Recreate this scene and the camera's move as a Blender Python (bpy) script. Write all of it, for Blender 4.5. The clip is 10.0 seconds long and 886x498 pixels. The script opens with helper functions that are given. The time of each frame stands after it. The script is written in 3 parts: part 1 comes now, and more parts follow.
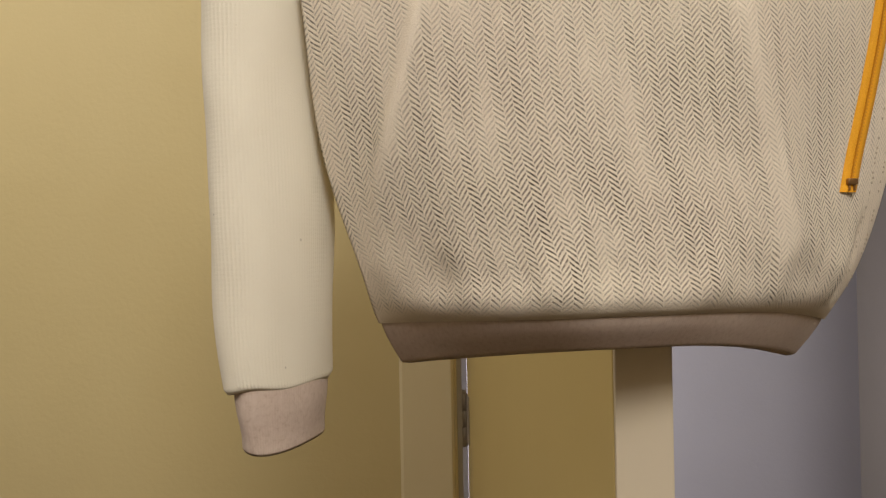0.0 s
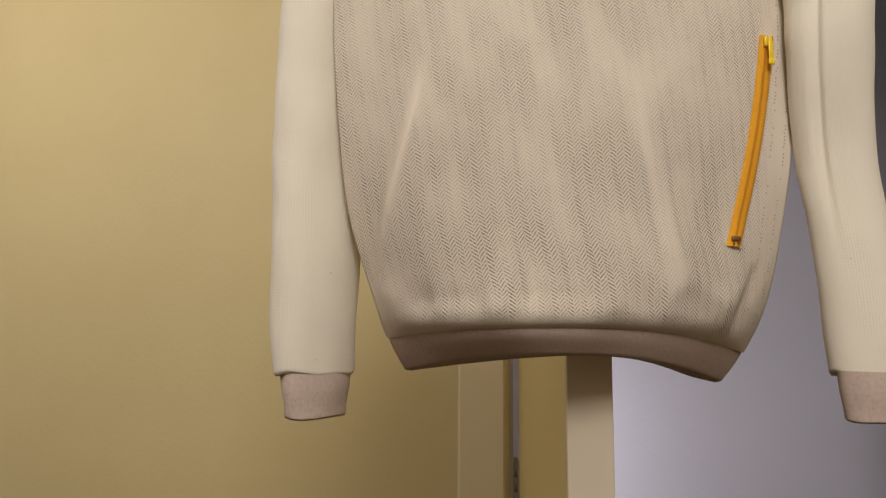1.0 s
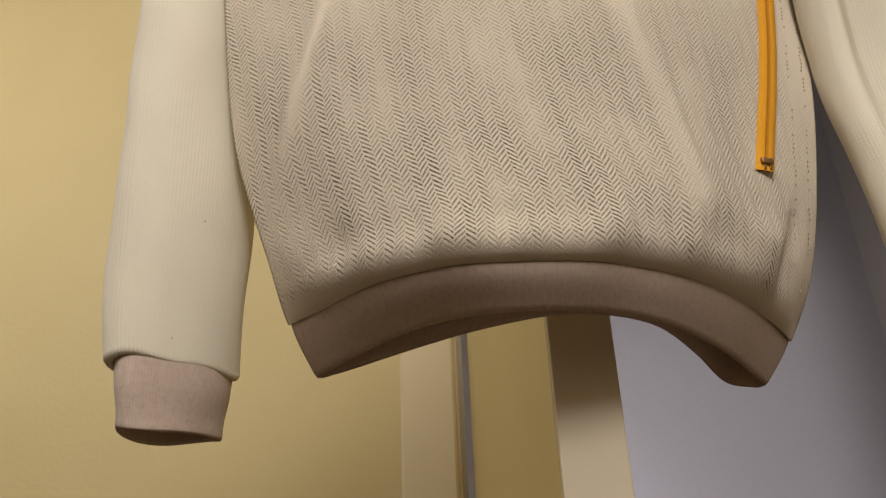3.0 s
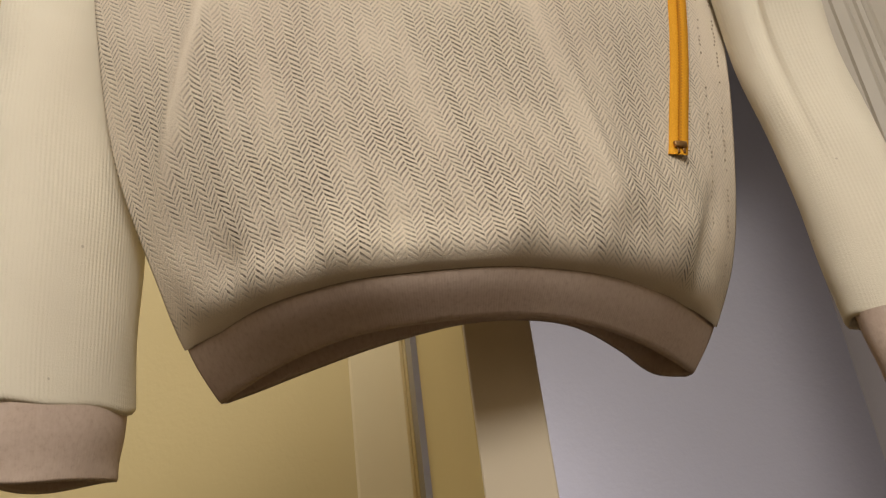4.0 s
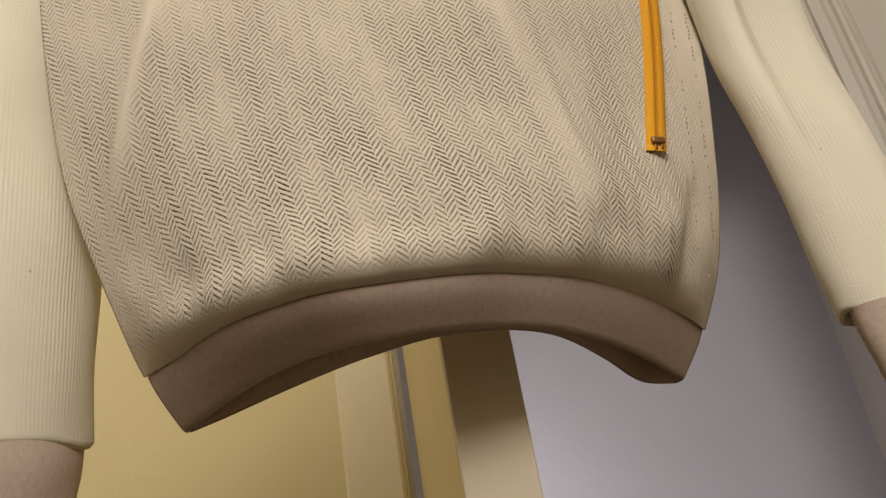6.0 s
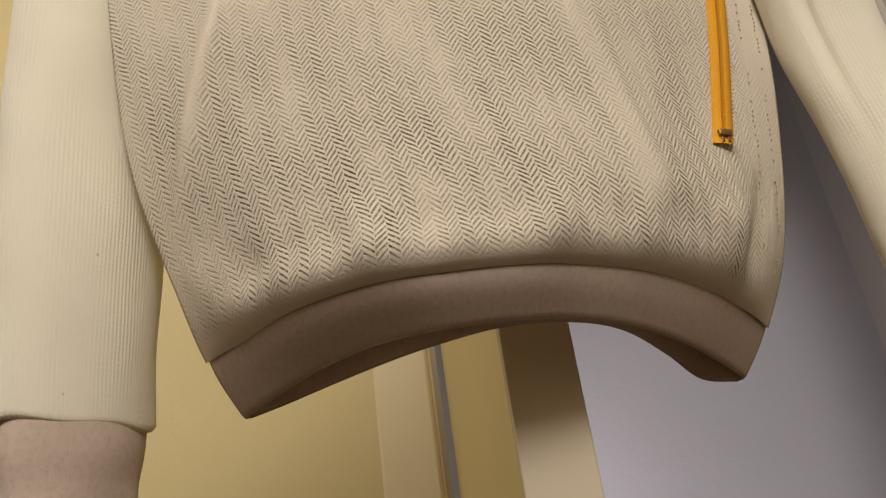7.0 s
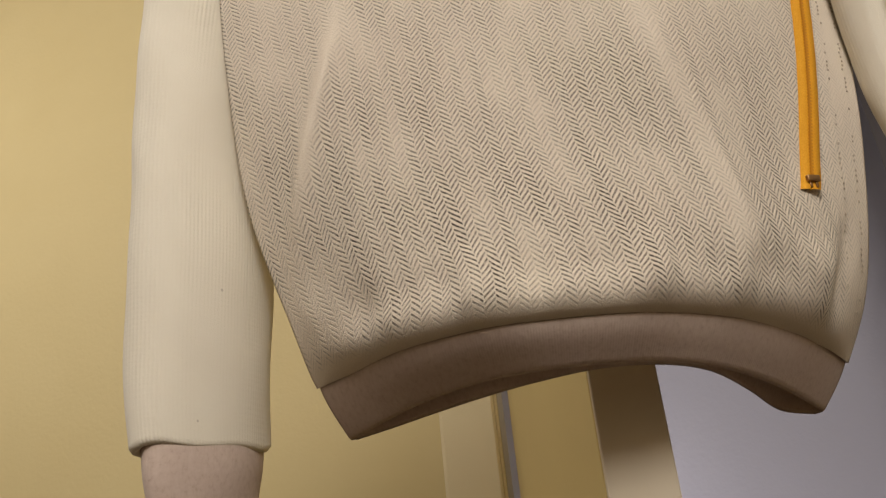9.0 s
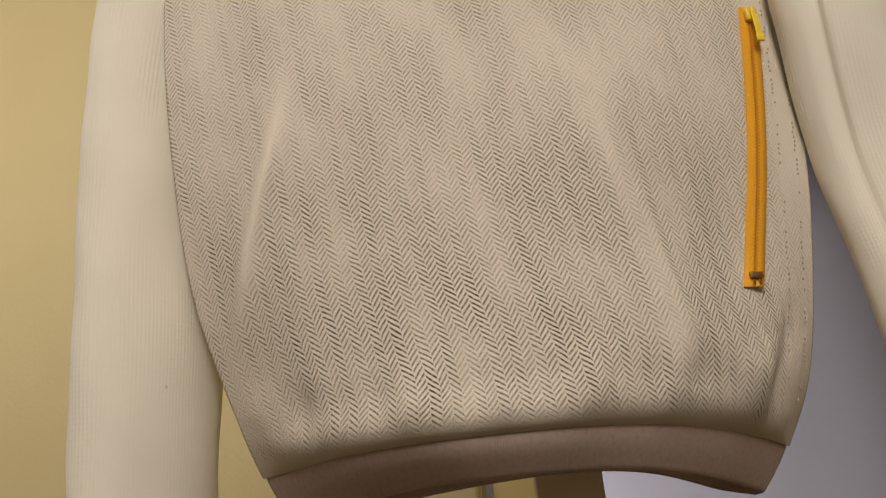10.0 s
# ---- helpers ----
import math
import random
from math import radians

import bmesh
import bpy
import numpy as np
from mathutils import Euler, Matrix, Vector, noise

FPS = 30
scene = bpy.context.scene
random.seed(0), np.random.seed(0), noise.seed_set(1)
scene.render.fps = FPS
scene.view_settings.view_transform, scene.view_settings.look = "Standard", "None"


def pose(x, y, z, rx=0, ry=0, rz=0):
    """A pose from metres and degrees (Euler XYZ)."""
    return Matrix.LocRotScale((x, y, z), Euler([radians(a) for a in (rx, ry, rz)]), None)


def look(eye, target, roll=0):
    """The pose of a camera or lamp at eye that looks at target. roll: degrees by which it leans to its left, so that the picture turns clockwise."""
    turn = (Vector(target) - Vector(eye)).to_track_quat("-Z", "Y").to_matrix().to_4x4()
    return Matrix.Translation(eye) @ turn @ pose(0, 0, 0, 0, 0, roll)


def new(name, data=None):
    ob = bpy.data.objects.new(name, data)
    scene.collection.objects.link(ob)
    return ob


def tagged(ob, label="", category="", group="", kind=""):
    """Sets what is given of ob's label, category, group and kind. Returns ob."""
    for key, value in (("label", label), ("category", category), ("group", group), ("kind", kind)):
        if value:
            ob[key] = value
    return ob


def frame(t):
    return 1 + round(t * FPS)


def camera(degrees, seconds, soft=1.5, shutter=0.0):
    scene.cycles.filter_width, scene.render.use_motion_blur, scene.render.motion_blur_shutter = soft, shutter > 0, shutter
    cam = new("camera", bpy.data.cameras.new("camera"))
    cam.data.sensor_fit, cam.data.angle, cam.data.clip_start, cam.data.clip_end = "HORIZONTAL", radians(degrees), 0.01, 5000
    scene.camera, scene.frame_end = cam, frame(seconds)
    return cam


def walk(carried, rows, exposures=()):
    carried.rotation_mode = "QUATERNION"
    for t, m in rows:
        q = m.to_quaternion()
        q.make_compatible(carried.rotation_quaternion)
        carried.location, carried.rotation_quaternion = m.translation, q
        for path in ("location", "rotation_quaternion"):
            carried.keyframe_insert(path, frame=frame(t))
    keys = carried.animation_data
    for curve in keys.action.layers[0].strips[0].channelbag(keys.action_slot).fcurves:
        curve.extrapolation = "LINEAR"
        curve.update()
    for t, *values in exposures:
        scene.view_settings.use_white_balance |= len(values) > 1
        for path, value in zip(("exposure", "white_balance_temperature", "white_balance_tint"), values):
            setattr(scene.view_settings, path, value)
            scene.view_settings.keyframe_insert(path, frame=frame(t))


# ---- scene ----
cam = camera(61.06, 10.0, soft=1.25)
ROWS = [
    (0, 0.0126, 0.0007, 1.3293, 1.11, 0.35, 1.06),
    (0.5, 0.0653, -0.0721, 1.3423, 2.80, 3.11, -0.54),
    (1, 0.1245, -0.1866, 1.2579, 9.20, 8.82, -0.57),
    (1.5, 0.1410, -0.1988, 1.1993, 9.76, 13.54, 0.56),
    (1.7, 0.1402, -0.1731, 1.1638, 9.33, 16.92, -0.67),
    (2, 0.1247, -0.1014, 1.1234, 8.63, 20.17, 0.06),
    (3.5, 0.0941, 0.0808, 1.1301, 4.30, 24.70, 3.45),
    (4, 0.1301, 0.0809, 1.1518, 4.25, 22.29, 6.79),
    (4.5, 0.1604, 0.0938, 1.1494, 3.61, 21.43, 9.98),
    (5, 0.1673, 0.0978, 1.1449, 3.89, 23.09, 10.13),
    (5.5, 0.1632, 0.1007, 1.1562, 4.83, 23.11, 9.57),
    (5.7, 0.1538, 0.1024, 1.1546, 4.41, 23.54, 9.33),
    (7, 0.1207, 0.1078, 1.1530, 6.20, 23.96, 7.47),
    (7.5, 0.1151, 0.0950, 1.1518, 7.71, 23.60, 6.58),
    (8, 0.1024, 0.0896, 1.1504, 8.68, 24.03, 5.98),
    (8.5, 0.0987, 0.0769, 1.1604, 8.95, 23.77, 5.02),
    (9, 0.0981, 0.0638, 1.1809, 9.04, 22.27, 5.36),
    (9.5, 0.1097, 0.0607, 1.2157, 8.84, 20.11, 5.70),
    (10, 0.1394, 0.0395, 1.2575, 8.48, 18.81, 5.33),
]
walk(cam, [(t, pose(x, y, z, 90 + pitch, roll, yaw)) for t, x, y, z, yaw, pitch, roll in ROWS],
     [(0, 0.05, 6500, 10), (1, -0.08, 6380, 13), (2, -0.08, 6350, 14), (3.5, 0.05, 6540, 10), (4.5, 0.06, 6640, 10), (5.5, 0.10, 6640, 10),
      (7.5, 0.06, 6570, 10), (8.5, 0.02, 6470, 11), (9.3, -0.02, 6430, 12), (10, -0.13, 6450, 12)])

# ---- light ----
world = bpy.data.worlds.new("world")
scene.world = world
world.use_nodes = True
world.node_tree.nodes["Background"].inputs[0].default_value = (0.9, 0.85, 0.78, 1)
world.node_tree.nodes["Background"].inputs[1].default_value = 0.02
scene.view_settings.exposure = 0.0

LAMP = (0.40, -1.30, 2.55)
lamp_data = bpy.data.lights.new("pendant_light", "POINT")
lamp_data.shadow_soft_size, lamp_data.energy = 0.36, 94.0
lamp_data.color = (1.0, 0.955, 0.915)
lamp_light = new("pendant_light", lamp_data)
lamp_light.location = LAMP

# Added fill with no seen source; brightens the left wall and sleeve.
side_data = bpy.data.lights.new("left_fill_light", "POINT")
side_data.shadow_soft_size, side_data.energy, side_data.color = 0.14, 25.0, (1.0, 0.955, 0.90)
side_light = new("left_fill_light", side_data)
SIDE = (-1.66, 0.52, 2.24)
side_light.location = SIDE

# unseen cool light added behind the open door to brighten the corridor wall
hall_data = bpy.data.lights.new("corridor_light", "AREA")
hall_data.shape, hall_data.size, hall_data.size_y, hall_data.energy = "RECTANGLE", 0.4, 0.6, 9.0
hall_data.color = (0.98, 0.95, 0.98)
hall_light = new("corridor_light", hall_data)


# ---- materials ----
def mat(name, colour, rough=0.8, metal=0.0, spec=0.3, sheen=0.0):
    m = bpy.data.materials.new(name)
    m.use_nodes = True
    b = m.node_tree.nodes["Principled BSDF"]
    b.inputs["Base Color"].default_value = (*colour, 1)
    b.inputs["Roughness"].default_value = rough
    b.inputs["Metallic"].default_value = metal
    b.inputs["Specular IOR Level"].default_value = spec
    b.inputs["Sheen Weight"].default_value = sheen
    return m, m.node_tree.nodes, m.node_tree.links, b


def math_node(nodes, links, op, a, b=None, c=None):
    n = nodes.new("ShaderNodeMath")
    n.operation = op
    for i, v in enumerate((a, b, c)):
        if v is None:
            continue
        if isinstance(v, (int, float)):
            n.inputs[i].default_value = v
        else:
            links.new(v, n.inputs[i])
    return n.outputs[0]


def ramp(nodes, links, fac, stops):
    n = nodes.new("ShaderNodeValToRGB")
    e = n.color_ramp.elements
    while len(e) < len(stops):
        e.new(0.5)
    for el, (p, c) in zip(e, stops):
        el.position, el.color = p, (*c, 1)
    links.new(fac, n.inputs[0])
    return n.outputs[0]


def noise_node(nodes, links, vec, scale, detail=3.0, rough=0.5):
    n = nodes.new("ShaderNodeTexNoise")
    n.inputs["Scale"].default_value, n.inputs["Detail"].default_value, n.inputs["Roughness"].default_value = scale, detail, rough
    links.new(vec, n.inputs["Vector"])
    return n.outputs["Fac"]


def bump(nodes, links, height, dist, strength=1.0, normal=None):
    n = nodes.new("ShaderNodeBump")
    n.inputs["Distance"].default_value, n.inputs["Strength"].default_value = dist, strength
    links.new(height, n.inputs["Height"])
    if normal:
        links.new(normal, n.inputs["Normal"])
    return n.outputs[0]


def mix(nodes, links, fac, a, b, mode="MIX"):
    n = nodes.new("ShaderNodeMix")
    n.data_type, n.blend_type = "RGBA", mode
    for i, v in ((0, fac), (6, a), (7, b)):
        if isinstance(v, (int, float)):
            n.inputs[i].default_value = v
        elif isinstance(v, tuple):
            n.inputs[i].default_value = (*v, 1)
        else:
            links.new(v, n.inputs[i])
    return n.outputs[2]


def painted(name, colour, dark, rough=0.6, grain=90, relief=0.0006, spec=0.3):
    """Rolled wall paint: broad faint cloud, fine orange-peel relief."""
    m, nodes, links, b = mat(name, colour, rough, spec=spec)
    co = nodes.new("ShaderNodeTexCoord").outputs["Object"]
    cloud = noise_node(nodes, links, co, 2.3, 4, 0.55)
    fine = noise_node(nodes, links, co, grain, 3, 0.6)
    c = ramp(nodes, links, cloud, [(0.3, dark), (0.7, colour)])
    c = mix(nodes, links, math_node(nodes, links, "MULTIPLY", fine, 0.12), c, dark)
    links.new(c, b.inputs["Base Color"])
    links.new(bump(nodes, links, fine, relief), b.inputs["Normal"])
    return m


YELLOW = painted("yellow_wall_paint", (0.68, 0.565, 0.30), (0.635, 0.52, 0.265))
LAVENDER = painted("lavender_wall_paint", (0.40, 0.39, 0.44), (0.375, 0.365, 0.41))
# Unseen walls, colour darkened only to weaken bounced light on the hem.
UNSEEN_WALL = painted("unseen_wall_dark_tan", (0.24, 0.195, 0.13), (0.215, 0.175, 0.115))
# Dark taupe puts shade into the colour of jamb, head and corridor side.
SHADE_TAUPE = painted("shade_taupe_paint", (0.24, 0.21, 0.19), (0.21, 0.185, 0.165))
WHITE = painted("white_ceiling_paint", (0.80, 0.78, 0.73), (0.76, 0.74, 0.69))
DOOR_FACE = painted("cream_door_lacquer", (0.66, 0.53, 0.24), (0.62, 0.49, 0.215), 0.45, 30, 0.0002)
DOOR_EDGE = painted("grey_cream_door_edge_lacquer", (0.65, 0.57, 0.43), (0.61, 0.525, 0.39), 0.45, 40, 0.0002)
# Left copy of the frame finish, lightened to offset the shade on it.
CASING = painted("lightened_casing_lacquer", (0.80, 0.70, 0.46), (0.77, 0.665, 0.43), 0.4, 40, 0.0002)
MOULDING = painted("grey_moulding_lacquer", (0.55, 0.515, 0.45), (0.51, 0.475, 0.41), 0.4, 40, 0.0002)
STEEL, *_ = mat("dull_hinge_steel", (0.46, 0.41, 0.35), 0.5, 0.35)
BRASS, *_ = mat("aged_brass", (0.36, 0.21, 0.09), 0.4, 0.9)
WOOD_DARK, *_ = mat("beech_hanger_wood", (0.35, 0.21, 0.10), 0.45)


def floor_material():
    m, nodes, links, b = mat("oak_laminate", (0.3, 0.19, 0.1), 0.45)
    co = nodes.new("ShaderNodeTexCoord").outputs["Object"]
    mp = nodes.new("ShaderNodeMapping")
    mp.inputs["Scale"].default_value = (14, 1.2, 1)
    links.new(co, mp.inputs["Vector"])
    n = noise_node(nodes, links, mp.outputs[0], 4, 5, 0.6)
    # Unseen floor, its brown kept dark to weaken bounce from below.
    links.new(ramp(nodes, links, n, [(0.3, (0.045, 0.028, 0.016)), (0.7, (0.085, 0.053, 0.03))]), b.inputs["Base Color"])
    return m


FLOOR = floor_material()


def herringbone_material():
    """Cream knit with pressed-in herringbone slots, their shade put into the colour; the UV map is in metres on the
    cloth.
    """
    m, nodes, links, b = mat("cream_herringbone_knit", (0.6, 0.5, 0.38), 0.95, spec=0.1, sheen=0.15)
    uv = nodes.new("ShaderNodeUVMap").outputs[0]
    sep = nodes.new("ShaderNodeSeparateXYZ")
    grain_way = nodes.new("ShaderNodeMapping")  # the cloth was cut a little off its grain
    grain_way.inputs["Rotation"].default_value = (0, 0, radians(-8.0))
    links.new(uv, grain_way.inputs["Vector"])
    wob = nodes.new("ShaderNodeTexNoise")
    wob.inputs["Scale"].default_value = 45.0
    links.new(uv, wob.inputs["Vector"])
    shift = nodes.new("ShaderNodeVectorMath")
    shift.operation = "MULTIPLY_ADD"
    links.new(wob.outputs["Color"], shift.inputs[0])
    shift.inputs[1].default_value = (0.0026, 0.0034, 0)
    links.new(grain_way.outputs[0], shift.inputs[2])
    links.new(shift.outputs[0], sep.inputs[0])
    M = lambda op, a, c=None, d=None: math_node(nodes, links, op, a, c, d)  # noqa: E731
    col = M("DIVIDE", sep.outputs[0], 0.0060)
    saw = M("PINGPONG", col, 1.0)
    parity = M("MODULO", M("FLOOR", col), 2.0)
    phase = M("ADD", M("DIVIDE", sep.outputs[1], 0.0035), M("MULTIPLY", saw, 1.65))
    phase = M("ADD", phase, M("MULTIPLY", parity, 0.5))
    tri = M("PINGPONG", phase, 0.5)
    slot = M("SUBTRACT", 1.0, M("MULTIPLY", tri, 2.0))
    rng = nodes.new("ShaderNodeMapRange")
    rng.interpolation_type = "SMOOTHSTEP"
    links.new(slot, rng.inputs[0])
    rng.inputs[1].default_value, rng.inputs[2].default_value = 0.53, 0.73
    edge = M("PINGPONG", col, 0.5)
    rng2 = nodes.new("ShaderNodeMapRange")
    rng2.interpolation_type = "SMOOTHSTEP"
    links.new(edge, rng2.inputs[0])
    rng2.inputs[1].default_value, rng2.inputs[2].default_value = 0.01, 0.07
    streak = nodes.new("ShaderNodeMapping")
    streak.inputs["Scale"].default_value = (1.0, 0.38, 1)
    links.new(grain_way.outputs[0], streak.inputs["Vector"])
    broad = noise_node(nodes, links, streak.outputs[0], 34, 3, 0.6)
    rng3 = nodes.new("ShaderNodeMapRange")
    links.new(broad, rng3.inputs[0])
    rng3.inputs[1].default_value, rng3.inputs[2].default_value = 0.33, 0.60
    rng3.inputs[3].default_value, rng3.inputs[4].default_value = 0.34, 1.0
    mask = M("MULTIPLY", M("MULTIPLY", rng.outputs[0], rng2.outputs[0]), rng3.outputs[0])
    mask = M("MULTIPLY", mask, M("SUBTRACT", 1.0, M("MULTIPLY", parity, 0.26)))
    thread = noise_node(nodes, links, uv, 620, 2, 0.6)
    tear = nodes.new("ShaderNodeMapRange")
    links.new(thread, tear.inputs[0])
    tear.inputs[1].default_value, tear.inputs[2].default_value = 0.36, 0.56
    tear.inputs[3].default_value, tear.inputs[4].default_value = 0.35, 1.0
    mask = M("MULTIPLY", mask, tear.outputs[0])
    # Per-vertex weakening of the slot colour, set with the body mesh.
    at = nodes.new("ShaderNodeAttribute")
    at.attribute_name = "slot_fade"
    mask = M("MULTIPLY", mask, M("SUBTRACT", 1.0, at.outputs["Fac"]))
    fuzz = noise_node(nodes, links, uv, 1100, 3, 0.7)
    cloud = noise_node(nodes, links, uv, 9, 4, 0.5)
    base = ramp(nodes, links, cloud, [(0.25, (0.83, 0.725, 0.59)), (0.5, (0.865, 0.77, 0.63)), (0.78, (0.87, 0.78, 0.62))])
    grain = nodes.new("ShaderNodeMapRange")
    links.new(fuzz, grain.inputs[0])
    grain.inputs[1].default_value, grain.inputs[2].default_value = 0.35, 0.72
    base = mix(nodes, links, M("MULTIPLY", grain.outputs[0], 0.22), base, (0.48, 0.395, 0.30))
    # Near-black slots: groove shade painted in on top of the bump.
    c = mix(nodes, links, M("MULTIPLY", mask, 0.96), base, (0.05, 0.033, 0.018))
    links.new(c, b.inputs["Base Color"])
    h = M("ADD", M("MULTIPLY", mask, -1.0), M("MULTIPLY", fuzz, 0.5))
    links.new(bump(nodes, links, h, 0.0013), b.inputs["Normal"])
    return m


def rib_knit_material():
    """Ivory waffle-rib knit of the sleeves; UV in metres, u round the sleeve, v along it."""
    m, nodes, links, b = mat("ivory_rib_knit", (0.78, 0.71, 0.58), 0.95, spec=0.1, sheen=0.15)
    uv = nodes.new("ShaderNodeUVMap").outputs[0]
    sep = nodes.new("ShaderNodeSeparateXYZ")
    links.new(uv, sep.inputs[0])
    M = lambda op, a, c=None, d=None: math_node(nodes, links, op, a, c, d)  # noqa: E731
    rib = M("PINGPONG", M("DIVIDE", sep.outputs[0], 0.0026), 0.5)
    row = M("PINGPONG", M("DIVIDE", sep.outputs[1], 0.0030), 0.5)
    h = M("ADD", M("MULTIPLY", rib, 0.7), M("MULTIPLY", row, 0.22))
    streak = nodes.new("ShaderNodeMapping")
    streak.inputs["Scale"].default_value = (1.0, 0.22, 1)
    links.new(uv, streak.inputs["Vector"])
    broad = noise_node(nodes, links, streak.outputs[0], 24, 2, 0.5)
    rng = nodes.new("ShaderNodeMapRange")
    links.new(broad, rng.inputs[0])
    rng.inputs[1].default_value, rng.inputs[2].default_value = 0.42, 0.64
    rng.inputs[3].default_value, rng.inputs[4].default_value = 0.06, 1.0
    h = M("MULTIPLY", h, rng.outputs[0])
    fuzz = noise_node(nodes, links, uv, 1100, 2, 0.6)
    cloud = noise_node(nodes, links, uv, 11, 3, 0.5)
    base = ramp(nodes, links, cloud, [(0.3, (0.80, 0.745, 0.615)), (0.7, (0.85, 0.80, 0.67))])
    base = mix(nodes, links, M("MULTIPLY", fuzz, 0.18), base, (0.72, 0.63, 0.47))
    base = mix(nodes, links, M("MULTIPLY", M("MULTIPLY", M("SUBTRACT", 0.5, rib), rng.outputs[0]), 0.22), base, (0.62, 0.53, 0.38))
    fleck = noise_node(nodes, links, uv, 260, 0, 0.5)
    rng2 = nodes.new("ShaderNodeMapRange")
    links.new(fleck, rng2.inputs[0])
    rng2.inputs[1].default_value, rng2.inputs[2].default_value = 0.88, 0.90
    base = mix(nodes, links, M("MULTIPLY", rng2.outputs[0], 0.35), base, (0.20, 0.14, 0.09))
    links.new(base, b.inputs["Base Color"])
    links.new(bump(nodes, links, M("ADD", h, M("MULTIPLY", fuzz, 0.3)), 0.0007), b.inputs["Normal"])
    return m


def melange_material():
    """Pinkish greige melange jersey of hem and cuffs."""
    m, nodes, links, b = mat("greige_melange_rib", (0.5, 0.4, 0.34), 0.95, spec=0.1, sheen=0.1)
    uv = nodes.new("ShaderNodeUVMap").outputs[0]
    sep = nodes.new("ShaderNodeSeparateXYZ")
    links.new(uv, sep.inputs[0])
    M = lambda op, a, c=None, d=None: math_node(nodes, links, op, a, c, d)  # noqa: E731
    mp = nodes.new("ShaderNodeMapping")
    mp.inputs["Scale"].default_value = (1.0, 0.7, 1)
    links.new(uv, mp.inputs["Vector"])
    mel = noise_node(nodes, links, mp.outputs[0], 320, 4, 0.65)
    cloud = noise_node(nodes, links, uv, 30, 3, 0.5)
    rib = M("PINGPONG", M("DIVIDE", sep.outputs[0], 0.0016), 0.5)
    base = ramp(nodes, links, mel, [(0.2, (0.43, 0.325, 0.26)), (0.45, (0.565, 0.452, 0.378)), (0.8, (0.64, 0.53, 0.46))])
    base = mix(nodes, links, M("MULTIPLY", cloud, 0.25), base, (0.44, 0.34, 0.27))
    links.new(base, b.inputs["Base Color"])
    links.new(bump(nodes, links, M("ADD", M("MULTIPLY", rib, 0.25), M("MULTIPLY", mel, 0.7)), 0.0004), b.inputs["Normal"])
    return m


HERRINGBONE, RIB_KNIT, MELANGE = herringbone_material(), rib_knit_material(), melange_material()


def tape_material():
    m, nodes, links, b = mat("amber_zip_tape", (0.78, 0.36, 0.02), 0.75, spec=0.2)
    uv = nodes.new("ShaderNodeTexCoord").outputs["Object"]
    weave = noise_node(nodes, links, uv, 1500, 2, 0.6)
    links.new(ramp(nodes, links, weave, [(0.3, (0.70, 0.31, 0.015)), (0.7, (0.83, 0.41, 0.03))]), b.inputs["Base Color"])
    links.new(bump(nodes, links, weave, 0.0002), b.inputs["Normal"])
    return m


TAPE = tape_material()
COIL, *_ = mat("amber_zip_coil", (0.60, 0.25, 0.014), 0.5)
SLIDER, *_ = mat("yellow_lacquered_slider", (0.82, 0.56, 0.02), 0.3, 0.0, 0.5)
STITCH, *_ = mat("brown_stitch_thread", (0.54, 0.455, 0.35), 0.9)
THREAD, *_ = mat("pale_thread", (0.66, 0.57, 0.45), 0.9)


# ---- mesh helpers ----
def part(name, bm, material, parent=None, label="", smooth=True, uvs=None):
    me = bpy.data.meshes.new(name)
    bm.to_mesh(me)
    bm.free()
    me.materials.append(material)
    if smooth:
        me.polygons.foreach_set("use_smooth", [True] * len(me.polygons))
    ob = new(name, me)
    ob.parent = parent
    if label:
        tagged(ob, label)
    return ob


def grid_part(name, pts, uvs, material, parent=None, label="", closed=True, slot_fade=None):
    """One smooth mesh from rows of points (rows, columns, 3) with UVs in metres; closed: each row is a loop."""
    rows, cols = pts.shape[:2]
    n = cols if closed else cols - 1
    r, c = np.meshgrid(np.arange(rows - 1), np.arange(n), indexing="ij")
    d = (c + 1) % cols
    faces = np.stack([r * cols + c, r * cols + d, (r + 1) * cols + d, (r + 1) * cols + c], -1).reshape(-1, 4)
    me = bpy.data.meshes.new(name)
    me.from_pydata(pts.reshape(-1, 3).tolist(), [], faces.tolist())
    layer = me.uv_layers.new(name="UVMap")
    u = np.concatenate([uvs, uvs[:, :1] + 0], 1) if closed else uvs
    if closed:
        u[:, -1, 0] = uvs[:, -1, 0] + (uvs[:, -1, 0] - uvs[:, -2, 0])
    corner = np.stack([u[r, c], u[r, c + 1], u[r + 1, c + 1], u[r + 1, c]], 2).reshape(-1, 2)
    layer.data.foreach_set("uv", corner.ravel().astype(np.float32))
    me.polygons.foreach_set("use_smooth", [True] * len(me.polygons))
    if slot_fade is not None:
        me.attributes.new("slot_fade", "FLOAT", "POINT").data.foreach_set("value", slot_fade.ravel().astype(np.float32))
    me.materials.append(material)
    ob = new(name, me)
    ob.parent = parent
    if label:
        tagged(ob, label)
    return ob


